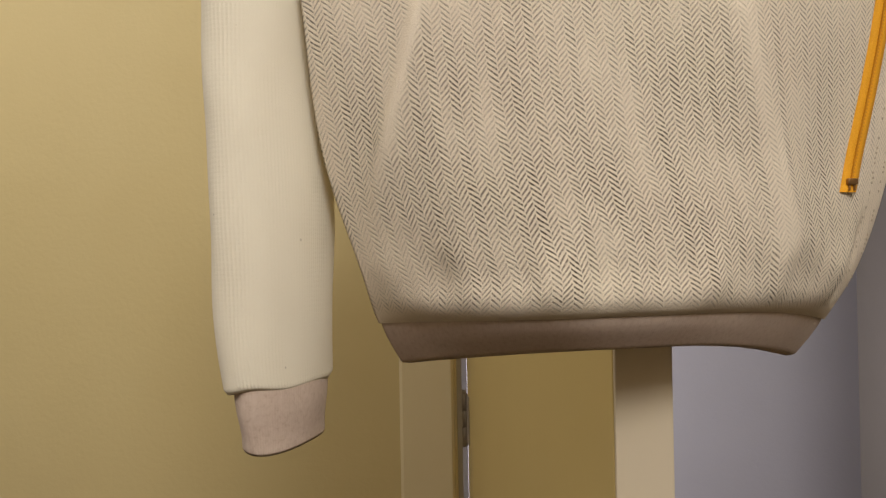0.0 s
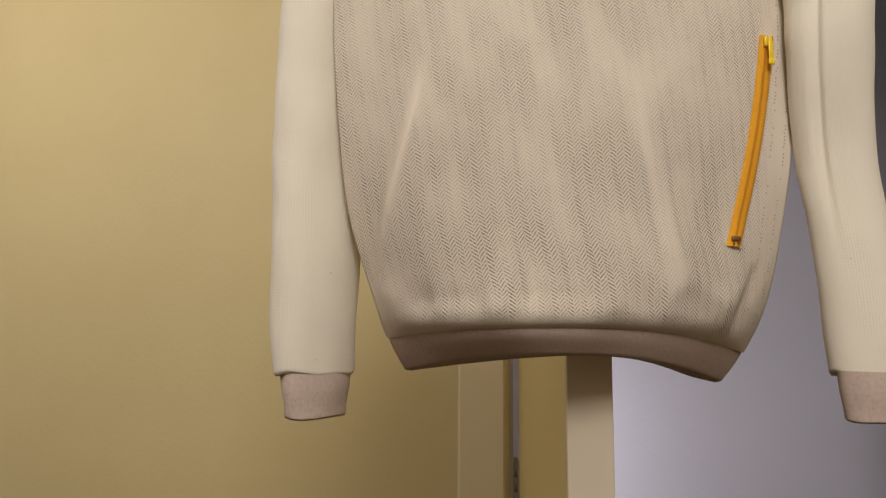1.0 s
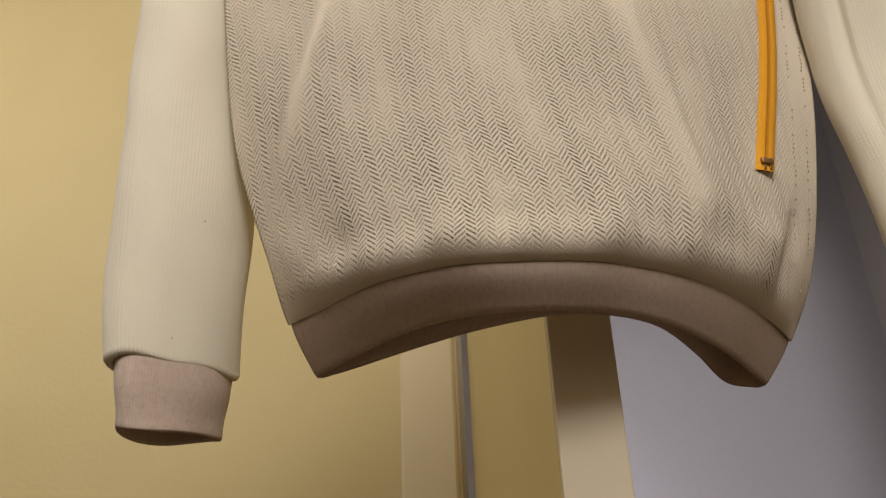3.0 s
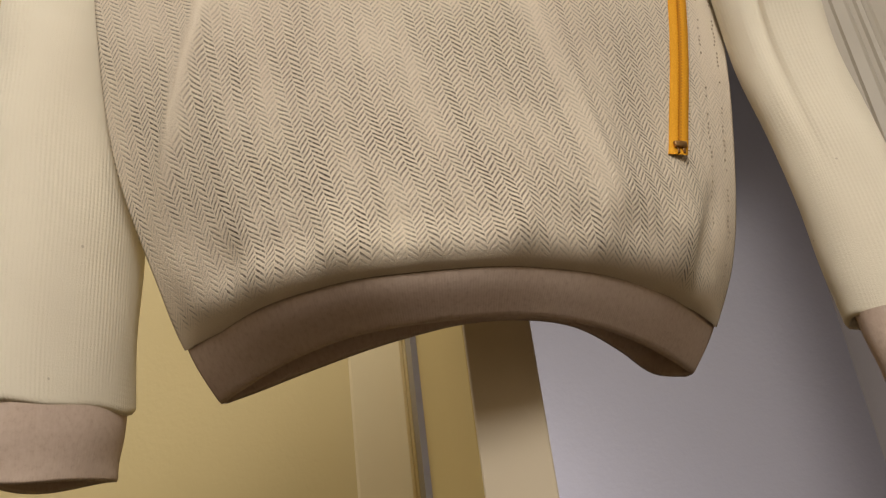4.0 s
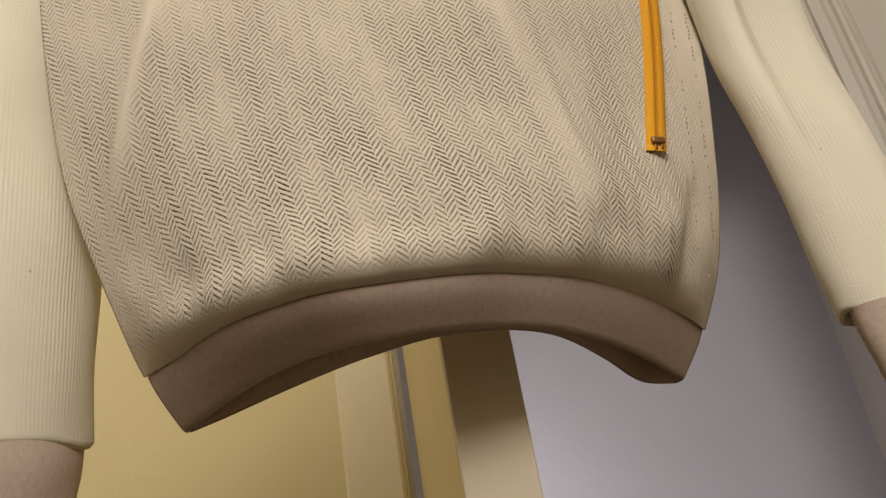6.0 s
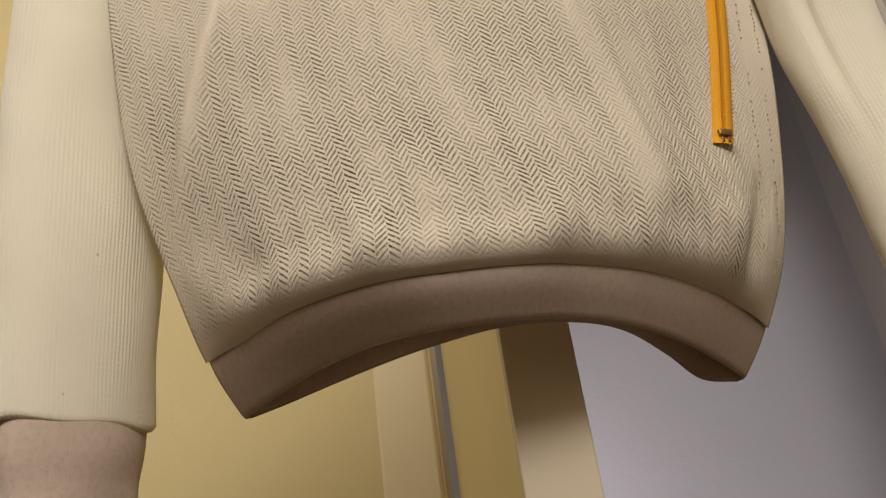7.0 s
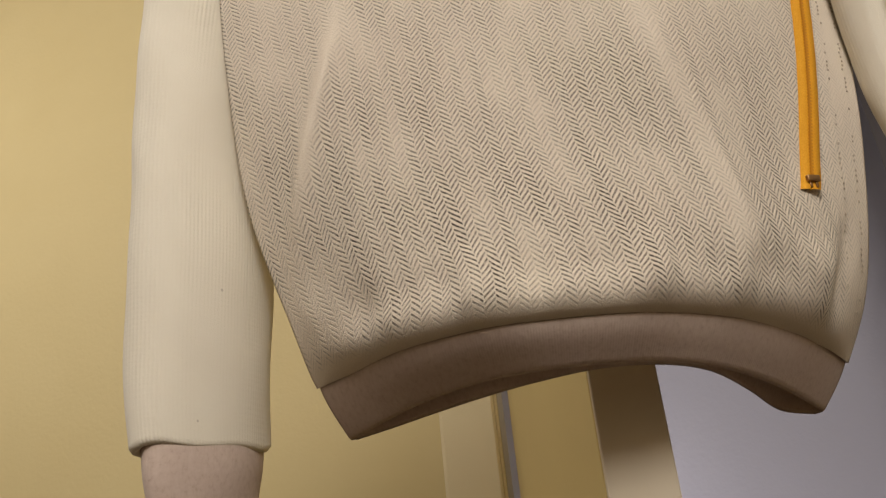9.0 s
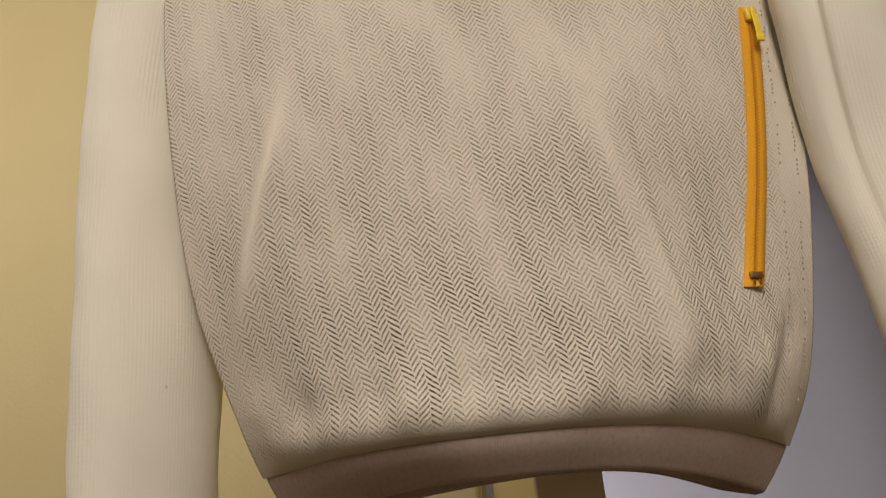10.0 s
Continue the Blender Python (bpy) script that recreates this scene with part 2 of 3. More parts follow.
def box(bm, x0, x1, y0, y1, z0, z1, bevel=0.0, m=None):
    made = bmesh.ops.create_cube(bm, size=1.0)["verts"]
    bmesh.ops.scale(bm, vec=(x1 - x0, y1 - y0, z1 - z0), verts=made)
    bmesh.ops.translate(bm, vec=((x0 + x1) / 2, (y0 + y1) / 2, (z0 + z1) / 2), verts=made)
    if m:
        bmesh.ops.transform(bm, matrix=m, verts=made)
    if bevel:
        edges = list({e for v in made for e in v.link_edges})
        bmesh.ops.bevel(bm, geom=edges, offset=bevel, segments=2, affect="EDGES", profile=0.5)
    return made


def slab(name, material, x0, x1, y0, y1, z0, z1, m=None, bevel=0.0, parent=None, label=""):
    bm = bmesh.new()
    box(bm, x0, x1, y0, y1, z0, z1, bevel)
    ob = part(name, bm, material, parent, label, smooth=False)
    if m is not None and parent is None:
        ob.matrix_world = m
    return ob


def bridge(xs, ys, q):
    """Smooth curve through a few stations."""
    xs, ys, q = np.asarray(xs, float), np.asarray(ys, float), np.asarray(q, float)
    h = np.diff(xs)
    d = np.diff(ys, axis=0) / (h if ys.ndim == 1 else h[:, None])
    t = np.concatenate([d[:1], (d[1:] + d[:-1]) / 2, d[-1:]])
    i = np.clip(np.searchsorted(xs, q) - 1, 0, len(h) - 1)
    s = np.clip((q - xs[i]) / h[i], 0, 1)
    hh = h[i]
    if ys.ndim > 1:
        s, hh = s[..., None], hh[..., None]
    return (2 * s**3 - 3 * s**2 + 1) * ys[i] + (s**3 - 2 * s**2 + s) * hh * t[i] + (3 * s**2 - 2 * s**3) * ys[i + 1] + (s**3 - s**2) * hh * t[i + 1]


def spline_weights(xs, q):
    """Weights of the stations in the natural cubic spline through them, at the places q."""
    xs, q = np.asarray(xs, float), np.asarray(q, float)
    n, h = len(xs), np.diff(xs)
    a, r = np.eye(n), np.zeros((n, n))
    for i in range(1, n - 1):
        a[i, i - 1:i + 2] = h[i - 1] / 6, (h[i - 1] + h[i]) / 3, h[i] / 6
        r[i, i - 1:i + 2] = 1 / h[i - 1], -1 / h[i - 1] - 1 / h[i], 1 / h[i]
    k, one = np.linalg.solve(a, r), np.eye(n)
    i = np.clip(np.searchsorted(xs, q) - 1, 0, n - 2)
    w = h[i][..., None]
    u = ((xs[i + 1] - q) / h[i])[..., None]
    v = 1 - u
    return u * one[i] + v * one[i + 1] + ((u**3 - u) * k[i] + (v**3 - v) * k[i + 1]) * w * w / 6


# ---- the room: a doorway wall, set 10.4 degrees to the world ----
HINGE = (0.006, 1.395)
WALL = pose(*HINGE, 0, 0, 0, -10.4)
OPEN_W, OPEN_H, WALL_T, ROOM_H = 0.830, 2.08, 0.08, 2.90
LEFT, RIGHT, BACK, DEEP = -1.95, 2.0, -3.2, 0.74
hall_light.matrix_world = WALL @ look((-0.42, 0.34, 0.95), (0.35, 0.74, 1.05))


def structure(name, material, label, category, *dims):
    return tagged(slab(name, material, *dims, m=WALL), label, category, kind="structure")


JAMB = 0.03
structure("wall_north", YELLOW, "yellow painted wall beside the door frame", "wall", LEFT, -JAMB, 0, WALL_T, 0, ROOM_H)
structure("wall_north_east", YELLOW, "yellow painted wall beyond the door casing", "wall", OPEN_W + JAMB, RIGHT, 0, WALL_T, 0, ROOM_H)
structure("wall_over_door", YELLOW, "yellow painted wall above the doorway", "wall", -JAMB, OPEN_W + JAMB, 0, WALL_T, OPEN_H + JAMB, ROOM_H)
# Side and rear walls stay unseen; their dark tan dims the bounce.
structure("wall_west", UNSEEN_WALL, "unseen side wall, dark tan to cut bounced light", "wall", LEFT - 0.1, LEFT, BACK - 0.1, WALL_T, 0, ROOM_H)
structure("wall_east", UNSEEN_WALL, "unseen side wall, dark tan to cut bounced light", "wall", RIGHT, RIGHT + 0.1, BACK - 0.1, WALL_T, 0, ROOM_H)
structure("wall_south", UNSEEN_WALL, "unseen rear wall, dark tan to cut bounced light", "wall", LEFT, RIGHT, BACK - 0.1, BACK, 0, ROOM_H)
structure("corridor_wall_far", LAVENDER, "lavender grey painted wall behind the doorway", "wall", -0.9, 0.915, DEEP, DEEP + 0.1, 0, ROOM_H)
# Painted dark in place of the shade behind the jamb.
structure("corridor_wall_east", SHADE_TAUPE, "wall behind the door jamb, shade put into its dark taupe", "wall", 0.915, 1.015, WALL_T, DEEP + 0.1, 0, ROOM_H)
structure("corridor_wall_west", LAVENDER, "plain lavender grey wall", "wall", -1.0, -0.9, WALL_T, DEEP + 0.1, 0, ROOM_H)
structure("floor", FLOOR, "dark brown wood floor", "floor", LEFT - 0.1, RIGHT + 0.1, BACK - 0.1, DEEP + 0.1, -0.1, 0)
structure("ceiling", WHITE, "plain white painted ceiling", "ceiling", LEFT - 0.1, RIGHT + 0.1, BACK - 0.1, DEEP + 0.1, ROOM_H, ROOM_H + 0.1)

# door frame: lining on both sides and on top, a stop, and moulded casings
frame_ob = tagged(new("door_frame"), "grey cream lacquered door frame with moulded casing", "door frame", kind="structure")
frame_ob.matrix_world = WALL


FLAT = [(0.0, 0.0), (0.0, 0.010), (0.004, 0.013), (0.096, 0.013), (0.103, 0.008), (0.105, 0.0)]


def casing_profile():
    """Across the casing from the opening outwards: offset and projection from the wall."""
    return [(0.0, 0.0), (0.0, 0.014), (0.026, 0.014), (0.029, 0.020), (0.046, 0.022), (0.052, 0.020), (0.056, 0.012), (0.064, 0.012),
            (0.068, 0.017), (0.075, 0.018), (0.079, 0.012), (0.086, 0.011), (0.090, 0.014), (0.188, 0.014), (0.190, 0.012), (0.190, 0.0)]


def casing(name, a, b, out, finish, flat=False):
    """Sweeps the profile from a to b; out: the way that widths grow."""
    bm = bmesh.new()
    ends = []
    for p, mitre in ((a, -1), (b, 1)):
        along = (Vector(b) - Vector(a)).normalized()
        loop = []
        for w, h in FLAT if flat else casing_profile():
            q = Vector(p) + Vector(out) * w + Vector((0, -h - 0.0005, 0))
            loop.append((q, w))
        ends.append(loop)
    rows = []
    for k, loop in enumerate(ends):
        row = []
        for q, w in loop:
            if name == "casing_side" and k == 1:
                q = q + Vector((0, 0, w))
            if name == "casing_head":
                q = q + Vector(((-w if k == 0 else w), 0, 0))
            row.append(bm.verts.new(q))
        rows.append(row)
    n = len(rows[0])
    for i in range(n - 1):
        bm.faces.new((rows[0][i], rows[0][i + 1], rows[1][i + 1], rows[1][i]))
    bmesh.ops.recalc_face_normals(bm, faces=bm.faces)
    return part(name, bm, finish, frame_ob, smooth=False)


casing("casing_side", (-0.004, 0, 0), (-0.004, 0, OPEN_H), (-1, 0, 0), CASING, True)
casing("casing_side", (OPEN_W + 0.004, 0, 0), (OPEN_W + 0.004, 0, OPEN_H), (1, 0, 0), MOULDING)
# Head casing, right lining and head lining carry their shade as colour.
casing("casing_head", (-0.004, 0, OPEN_H), (OPEN_W + 0.004, 0, OPEN_H), (0, 0, 1), SHADE_TAUPE, True)
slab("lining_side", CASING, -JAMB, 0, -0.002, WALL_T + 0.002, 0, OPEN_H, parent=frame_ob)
slab("lining_side", SHADE_TAUPE, OPEN_W, OPEN_W + JAMB, -0.002, WALL_T + 0.002, 0, OPEN_H, parent=frame_ob)
slab("lining_head", SHADE_TAUPE, -JAMB, OPEN_W + JAMB, -0.002, WALL_T + 0.002, OPEN_H, OPEN_H + JAMB, parent=frame_ob)
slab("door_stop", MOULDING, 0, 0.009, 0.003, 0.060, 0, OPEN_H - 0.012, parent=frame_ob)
slab("door_stop", SHADE_TAUPE, OPEN_W - 0.012, OPEN_W, 0.046, 0.060, 0, OPEN_H - 0.012, parent=frame_ob)

# the open door leaf: its left face runs from the hinge to the free edge
FACE_A, FACE_B, LEAF_T = Vector((0.026, 1.402, 0)), Vector((0.1238, 0.546, 0)), 0.0447
leaf_len = (FACE_B - FACE_A).length
leaf_turn = math.degrees(math.atan2(FACE_B.y - FACE_A.y, FACE_B.x - FACE_A.x))
door = tagged(new("door_1"), "cream lacquered door leaf standing wide open", "door", kind="structure")
door.matrix_world = pose(FACE_A.x, FACE_A.y, 0, 0, 0, leaf_turn)
slab("leaf", DOOR_FACE, 0, leaf_len - 0.004, 0, LEAF_T, 0.008, 2.060, bevel=0.0015, parent=door)
slab("edge_band", DOOR_EDGE, leaf_len - 0.004, leaf_len, 0.0005, LEAF_T - 0.0005, 0.008, 2.060, bevel=0.0012, parent=door, label="pale lacquered free edge of the door")


def hinge(z):
    bm = bmesh.new()
    for k in range(3):
        bmesh.ops.create_cone(bm, cap_ends=True, segments=16, radius1=0.0065, radius2=0.0065, depth=0.030,
                              matrix=Matrix.Translation((0.0, 0, z + (k - 1) * 0.031)))
    for e in (-1, 1):
        bmesh.ops.create_uvsphere(bm, u_segments=12, v_segments=6, radius=0.0058, matrix=Matrix.Translation((0.0, 0, z + e * 0.048)))
    knuckle = part("hinge_knuckle", bm, STEEL, door, "dull steel hinge knuckle")
    knuckle.location = (-0.004, -0.006, 0)
    bm = bmesh.new()
    box(bm, 0.0, 0.026, -0.0025, 0.0, z - 0.045, z + 0.045, 0.0006)
    part("hinge_plate", bm, STEEL, door, "dull steel hinge plate", smooth=False)


for hz in (0.25, 1.021, 1.80):
    hinge(hz)

# ---- the sweatshirt ----
shirt = tagged(new("sweatshirt"), "cream herringbone sweatshirt, ivory sleeves, yellow zip pocket, on a hanger", "sweatshirt")

S_STATIONS = (0, 0.15, 0.3, 0.45, 0.6, 0.75, 0.9, 1)
# height; left and right edge in x; depth of the front at the stations
LEVELS = (
    (1.255, -0.0275, 0.2735, (0.528, 0.494, 0.4725, 0.468, 0.478, 0.504, 0.551, 0.593)),
    (1.286, -0.0415, 0.2945, (0.507, 0.465, 0.4435, 0.4405, 0.455, 0.484, 0.533, 0.586)),
    (1.320, -0.0500, 0.3110, (0.487, 0.456, 0.441, 0.440, 0.452, 0.475, 0.518, 0.571)),
    (1.392, -0.0710, 0.3265, (0.471, 0.449, 0.443, 0.445, 0.457, 0.479, 0.516, 0.548)),
    (1.473, -0.0790, 0.3398, (0.456, 0.445, 0.444, 0.447, 0.457, 0.477, 0.513, 0.545)),
    (1.593, -0.0870, 0.3505, (0.452, 0.446, 0.447, 0.449, 0.458, 0.476, 0.508, 0.546)),
    (1.700, -0.0850, 0.3420, (0.456, 0.451, 0.451, 0.453, 0.461, 0.478, 0.508, 0.542)),
)
LZ = [r[0] for r in LEVELS]
# droop of seam and lower edge towards the sides
SEAM_RISE = (-0.003, 0.001, 0.003, 0.004, 0.004, 0.002, -0.005, -0.013)
EDGE_RISE = (-0.002, 0.0065, 0.0120, 0.0130, 0.0130, 0.0090, -0.001, -0.010)
EDGE_BACK = (-0.002, 0.0035, 0.0085, 0.0120, 0.0130, 0.0080, -0.004, -0.011)


def front(s, z):
    """The front cloth without folds, at a share s of the width and a height z: x and y."""
    s, z = np.asarray(s, float), np.asarray(z, float)
    xl, xr = bridge(LZ, np.array([r[1] for r in LEVELS]), z), bridge(LZ, np.array([r[2] for r in LEVELS]), z)
    depth = bridge(LZ, np.array([r[3] for r in LEVELS]), z)
    return xl + (xr - xl) * s, (depth * spline_weights(S_STATIONS, s)).sum(-1)


def along(values, s):
    return spline_weights(S_STATIONS, s) @ np.array(values)


def fold(x, z, x0, z0, x1, z1, wide, high):
    """A long soft ridge between two places of the front."""
    dx, dz = x1 - x0, z1 - z0
    t = ((x - x0) * dx + (z - z0) * dz) / (dx * dx + dz * dz)
    off = ((x - x0) * dz - (z - z0) * dx) / math.hypot(dx, dz)
    end = np.clip(1.2 - np.abs(t - 0.5) * 1.7, 0, 1)
    return high * np.exp(-((off / wide) ** 2)) * end * end * (3 - 2 * end)


def ripple(s, z, seed):
    out = np.zeros_like(s)
    for f, a in ((7, 0.8), (15, 0.75), (29, 0.3)):
        out += a * np.sin(f * 2 * math.pi * s * 0.5 + seed * f + 9.0 * np.sin(3 * z + seed) * 0.3)
    return out


def seam_z(s):
    return 1.286 + along(SEAM_RISE, s)


def relief(s, x, z):
    """Folds and puffs of the front, outwards in metres."""
    out = fold(x, z, 0.002, 1.505, -0.043, 1.347, 0.0075, 0.0062)
    out += fold(x, z, 0.180, 1.520, 0.228, 1.300, 0.019, 0.0042)
    out -= fold(x, z, 0.306, 1.362, 0.270, 1.286, 0.0085, 0.0050)
    out += fold(x, z, 0.292, 1.350, 0.258, 1.286, 0.0080, 0.0022)
    low = np.clip((z - 1.286) / 0.05, 0, 1)
    out += 0.0020 * ripple(s, z, 1.3) * np.exp(-((low - 0.55) / 0.32) ** 2)
    out += 0.0012 * np.sin(math.pi * np.clip((z - 1.288) / 0.050, 0, 1)) * (1 + 0.3 * ripple(s, z, 2.1))
    tuck = np.clip(1 - (z - seam_z(s)) / 0.010, 0, 1)
    out -= 0.0060 * (1 - np.sqrt(1 - 0.985 * tuck * tuck))
    out += 0.0026 * np.exp(-(((z - seam_z(s) - 0.012) / 0.010) ** 2))
    out += 0.0016 * ripple(s * 0.35, z, 0.4)
    return out * np.clip(np.sin(math.pi * s) * 4, 0, 1)


NF, NB = 190, 70
th = np.linspace(0, math.pi, NF)
s_front = (0.35 * (1 - np.cos(th)) / 2 + 0.65 * np.linspace(0, 1, NF))
s_back = np.linspace(1, 0, NB + 2)[1:-1]


def gap(s, z):
    """How far the back cloth lies behind the front."""
    hem = bridge((0, 0.1, 0.25, 0.4, 0.5, 0.62, 0.72, 0.82, 0.92, 1), np.array((0, 0.013, 0.020, 0.014, 0.006, 0.003, 0.005, 0.022, 0.036, 0)), s)
    high = 0.055 * np.sqrt(np.clip(np.sin(math.pi * s), 0, 1))
    w = np.clip((z - 1.29) / 0.25, 0, 1)
    return hem * (1 - w) + high * w


def ring(z_front, z_back, level, folds=True):
    """One loop round the body: the front from left to right, then the back."""
    x, y = front(s_front, np.full_like(s_front, level))
    if folds:
        d = relief(s_front, x, z_front)
        slope = np.gradient(y, x)
        n = np.sqrt(1 + slope**2)
        x, y = x + d * slope / n, y - d / n
    xb, yb = front(s_back, np.full_like(s_back, level))
    yb = yb + gap(s_back, z_back)
    if folds:
        yb = yb + np.interp(s_back, s_front, np.maximum(-d, 0))
    return np.concatenate([np.stack([x, y, z_front], -1), np.stack([xb, yb, z_back], -1)])


def body_rows():
    rows, uvs = [], []
    top = 1.70
    zs = list(np.concatenate([np.linspace(0, 0.04, 22)[:-1], np.linspace(0.04, 0.414, 110)]))
    for dz in zs:
        k = np.clip(1 - dz / 0.12, 0, 1)
        zf = 1.286 + dz + along(SEAM_RISE, s_front) * k
        zb = 1.286 + dz + along(SEAM_RISE, s_back) * k
        rows.append(ring(zf, zb, 1.286 + dz))
    base = rows[-1]
    for w in np.linspace(0, 1, 14)[1:]:
        r = base.copy()
        s = np.concatenate([s_front, s_back])
        crown = 1.765 + 0.06 * np.sin(math.pi * s)
        mid_y = np.interp(s, s_front, base[:NF, 1]) + 0.5 * gap(s, np.full_like(s, 1.7))
        neck = 0.8 * np.clip(1 - ((s - 0.5) / 0.17) ** 2, 0, 1)
        dip = np.where(np.arange(len(s)) < NF, 0.055, 0.01) * np.clip(1 - ((s - 0.5) / 0.17) ** 2, 0, 1)
        r[:, 2] = base[:, 2] + (crown - dip - base[:, 2]) * w
        r[:, 1] = base[:, 1] + (mid_y - base[:, 1]) * (w**2.2) * (1 - neck)
        r[:, 0] = base[:, 0] + (0.132 - base[:, 0]) * 0.10 * w * w
        rows.append(r)
    pts = np.array(rows)
    step = np.linalg.norm(np.diff(pts[:, :NF, :2], axis=1), axis=-1)
    arc = np.concatenate([np.zeros((len(pts), 1)), np.cumsum(step, axis=1)], 1)
    mid = int(np.argmin(np.abs(s_front - 0.45)))
    arc = arc - arc[:, mid:mid + 1] + 0.2
    s_all = np.concatenate([arc, arc[:, -1:] + (1 - s_back) * (arc[:, -1:] - arc[:, :1])], 1)
    v = np.concatenate([[0], np.cumsum(np.linalg.norm(np.diff(pts[:, 80], axis=0), axis=-1))])
    uvs = np.stack([s_all, np.broadcast_to(v[:, None], pts.shape[:2])], -1)
    x, z = pts[..., 0], pts[..., 2]
    # Slot colour weakens on ridges, at the hem, left corner and right side.
    slot_fade = fold(x, z, 0.002, 1.520, -0.043, 1.345, 0.0055, 1.0) + 0.6 * fold(x, z, 0.180, 1.520, 0.228, 1.300, 0.009, 1.0)
    slot_fade += np.clip(1.3 - (z - pts[:1, :, 2]) / 0.009, 0, 1)
    # Higher up the lamp washes slots out; put in as weaker colour.
    slot_fade += 0.30 * np.clip((z - 1.375) / 0.10, 0, 1) ** 1.5
    slot_fade += 0.65 * np.clip(1.25 - np.hypot((x + 0.045) / 0.045, (z - 1.315) / 0.035), 0, 1)
    slot_fade += 0.6 * np.clip((np.concatenate([s_front, s_back]) - 0.90) / 0.05, 0, 1)
    return pts, uvs, np.clip(slot_fade, 0, 1)


pts, uvs, slot_fade = body_rows()
grid_part("body", pts, uvs, HERRINGBONE, shirt, "cream herringbone knit body", slot_fade=slot_fade)


def hem_rows():
    """Rib band that tucks in under the body; double cloth with a rounded lower edge."""
    def loop(k, inner):
        zf = (1 - k) * (1.255 + along(EDGE_RISE, s_front)) + k * (1.286 + along(SEAM_RISE, s_front))
        zb = (1 - k) * (1.255 + along(EDGE_BACK, s_back)) + k * (1.286 + along(SEAM_RISE, s_back))
        kf = 1.255 + 0.031 * k
        xf, yf = front(s_front, np.full_like(s_front, kf))
        xb, yb = front(s_back, np.full_like(s_back, kf))
        yb = yb + gap(s_back, np.full_like(s_back, 1.255)) + 0.0025
        belly = 0.0008 * math.sin(math.pi * min(k, 1)) - 0.0006 * k - 0.03 * max(k - 1, 0)
        if k <= 1:
            belly = belly + k * relief(s_front, xf, seam_z(s_front))
        else:
            belly = belly + relief(s_front, xf, seam_z(s_front))
        yf, zf = yf - belly + inner, zf + inner * 0.6
        yb = yb - inner * 0.5 + np.interp(s_back, s_front, np.maximum(-belly * np.ones_like(s_front), 0))
        x = np.concatenate([xf, xb])
        mid = (x.min() + x.max()) / 2
        x = mid + (x - mid) * (1 - inner * 3 - 0.011 * min(k, 1) ** 2)
        return np.stack([x, np.concatenate([yf, yb]), np.concatenate([zf, zb])], -1)
    rows = [loop(k, 0.0) for k in np.linspace(1.30, 0.05, 16)]
    low = loop(0.0, 0.0012)
    low[:, 2] -= 0.0006
    rows += [low] + [loop(k, 0.0026) for k in np.linspace(0.06, 1.3, 10)]
    pts = np.array(rows)
    d = np.linalg.norm(np.diff(pts[0], axis=0), axis=-1)
    u = np.concatenate([[0], np.cumsum(d)])
    v = np.concatenate([[0], np.cumsum(np.linalg.norm(np.diff(pts[:, 60], axis=0), axis=-1))])
    return pts, np.stack(np.broadcast_arrays(u[None], v[:, None]), -1)


pts, uvs = hem_rows()
grid_part("hem_band", pts, uvs, MELANGE, shirt, "greige melange rib hem band")


def tube(stations, zs, around, turn, dents=()):
    """Rows of loops of a soft flattened tube. stations: z, x, y, long and short half axis."""
    st = np.array(stations)
    order = np.argsort(st[:, 0])
    st = st[order]
    a = np.linspace(0, 2 * math.pi, around, endpoint=False)
    rows = []
    for z in zs:
        x, y, la, sa = bridge(st[:, 0], st[:, 1:], np.array(z))
        t = radians(turn)
        p = np.stack([la * np.cos(a), sa * np.sin(a)], -1)
        r = np.ones_like(a)
        for (angle, wide, deep, z0, z1) in dents:
            lean = np.clip((z - z0) / (z1 - z0), 0, 1)
            off = (a - radians(angle) + math.pi) % (2 * math.pi) - math.pi
            r -= deep * np.exp(-((off / wide) ** 2)) * lean
        r += 0.012 * np.sin(3 * a + z * 31) * np.sin(z * 57) + 0.008 * np.sin(5 * a - z * 43)
        p *= r[:, None]
        rows.append(np.stack([x + p[:, 0] * math.cos(t) - p[:, 1] * math.sin(t), y + p[:, 0] * math.sin(t) + p[:, 1] * math.cos(t), np.full_like(a, z)], -1))
    return np.array(rows)


def uv_of(pts):
    d = np.linalg.norm(np.roll(pts[len(pts) // 2], -1, 0) - pts[len(pts) // 2], axis=-1)
    u = np.concatenate([[0], np.cumsum(d)[:-1]])
    v = np.concatenate([[0], np.cumsum(np.linalg.norm(np.diff(pts[:, 0], axis=0), axis=-1))])
    return np.stack(np.broadcast_arrays(u[None], v[:, None]), -1)


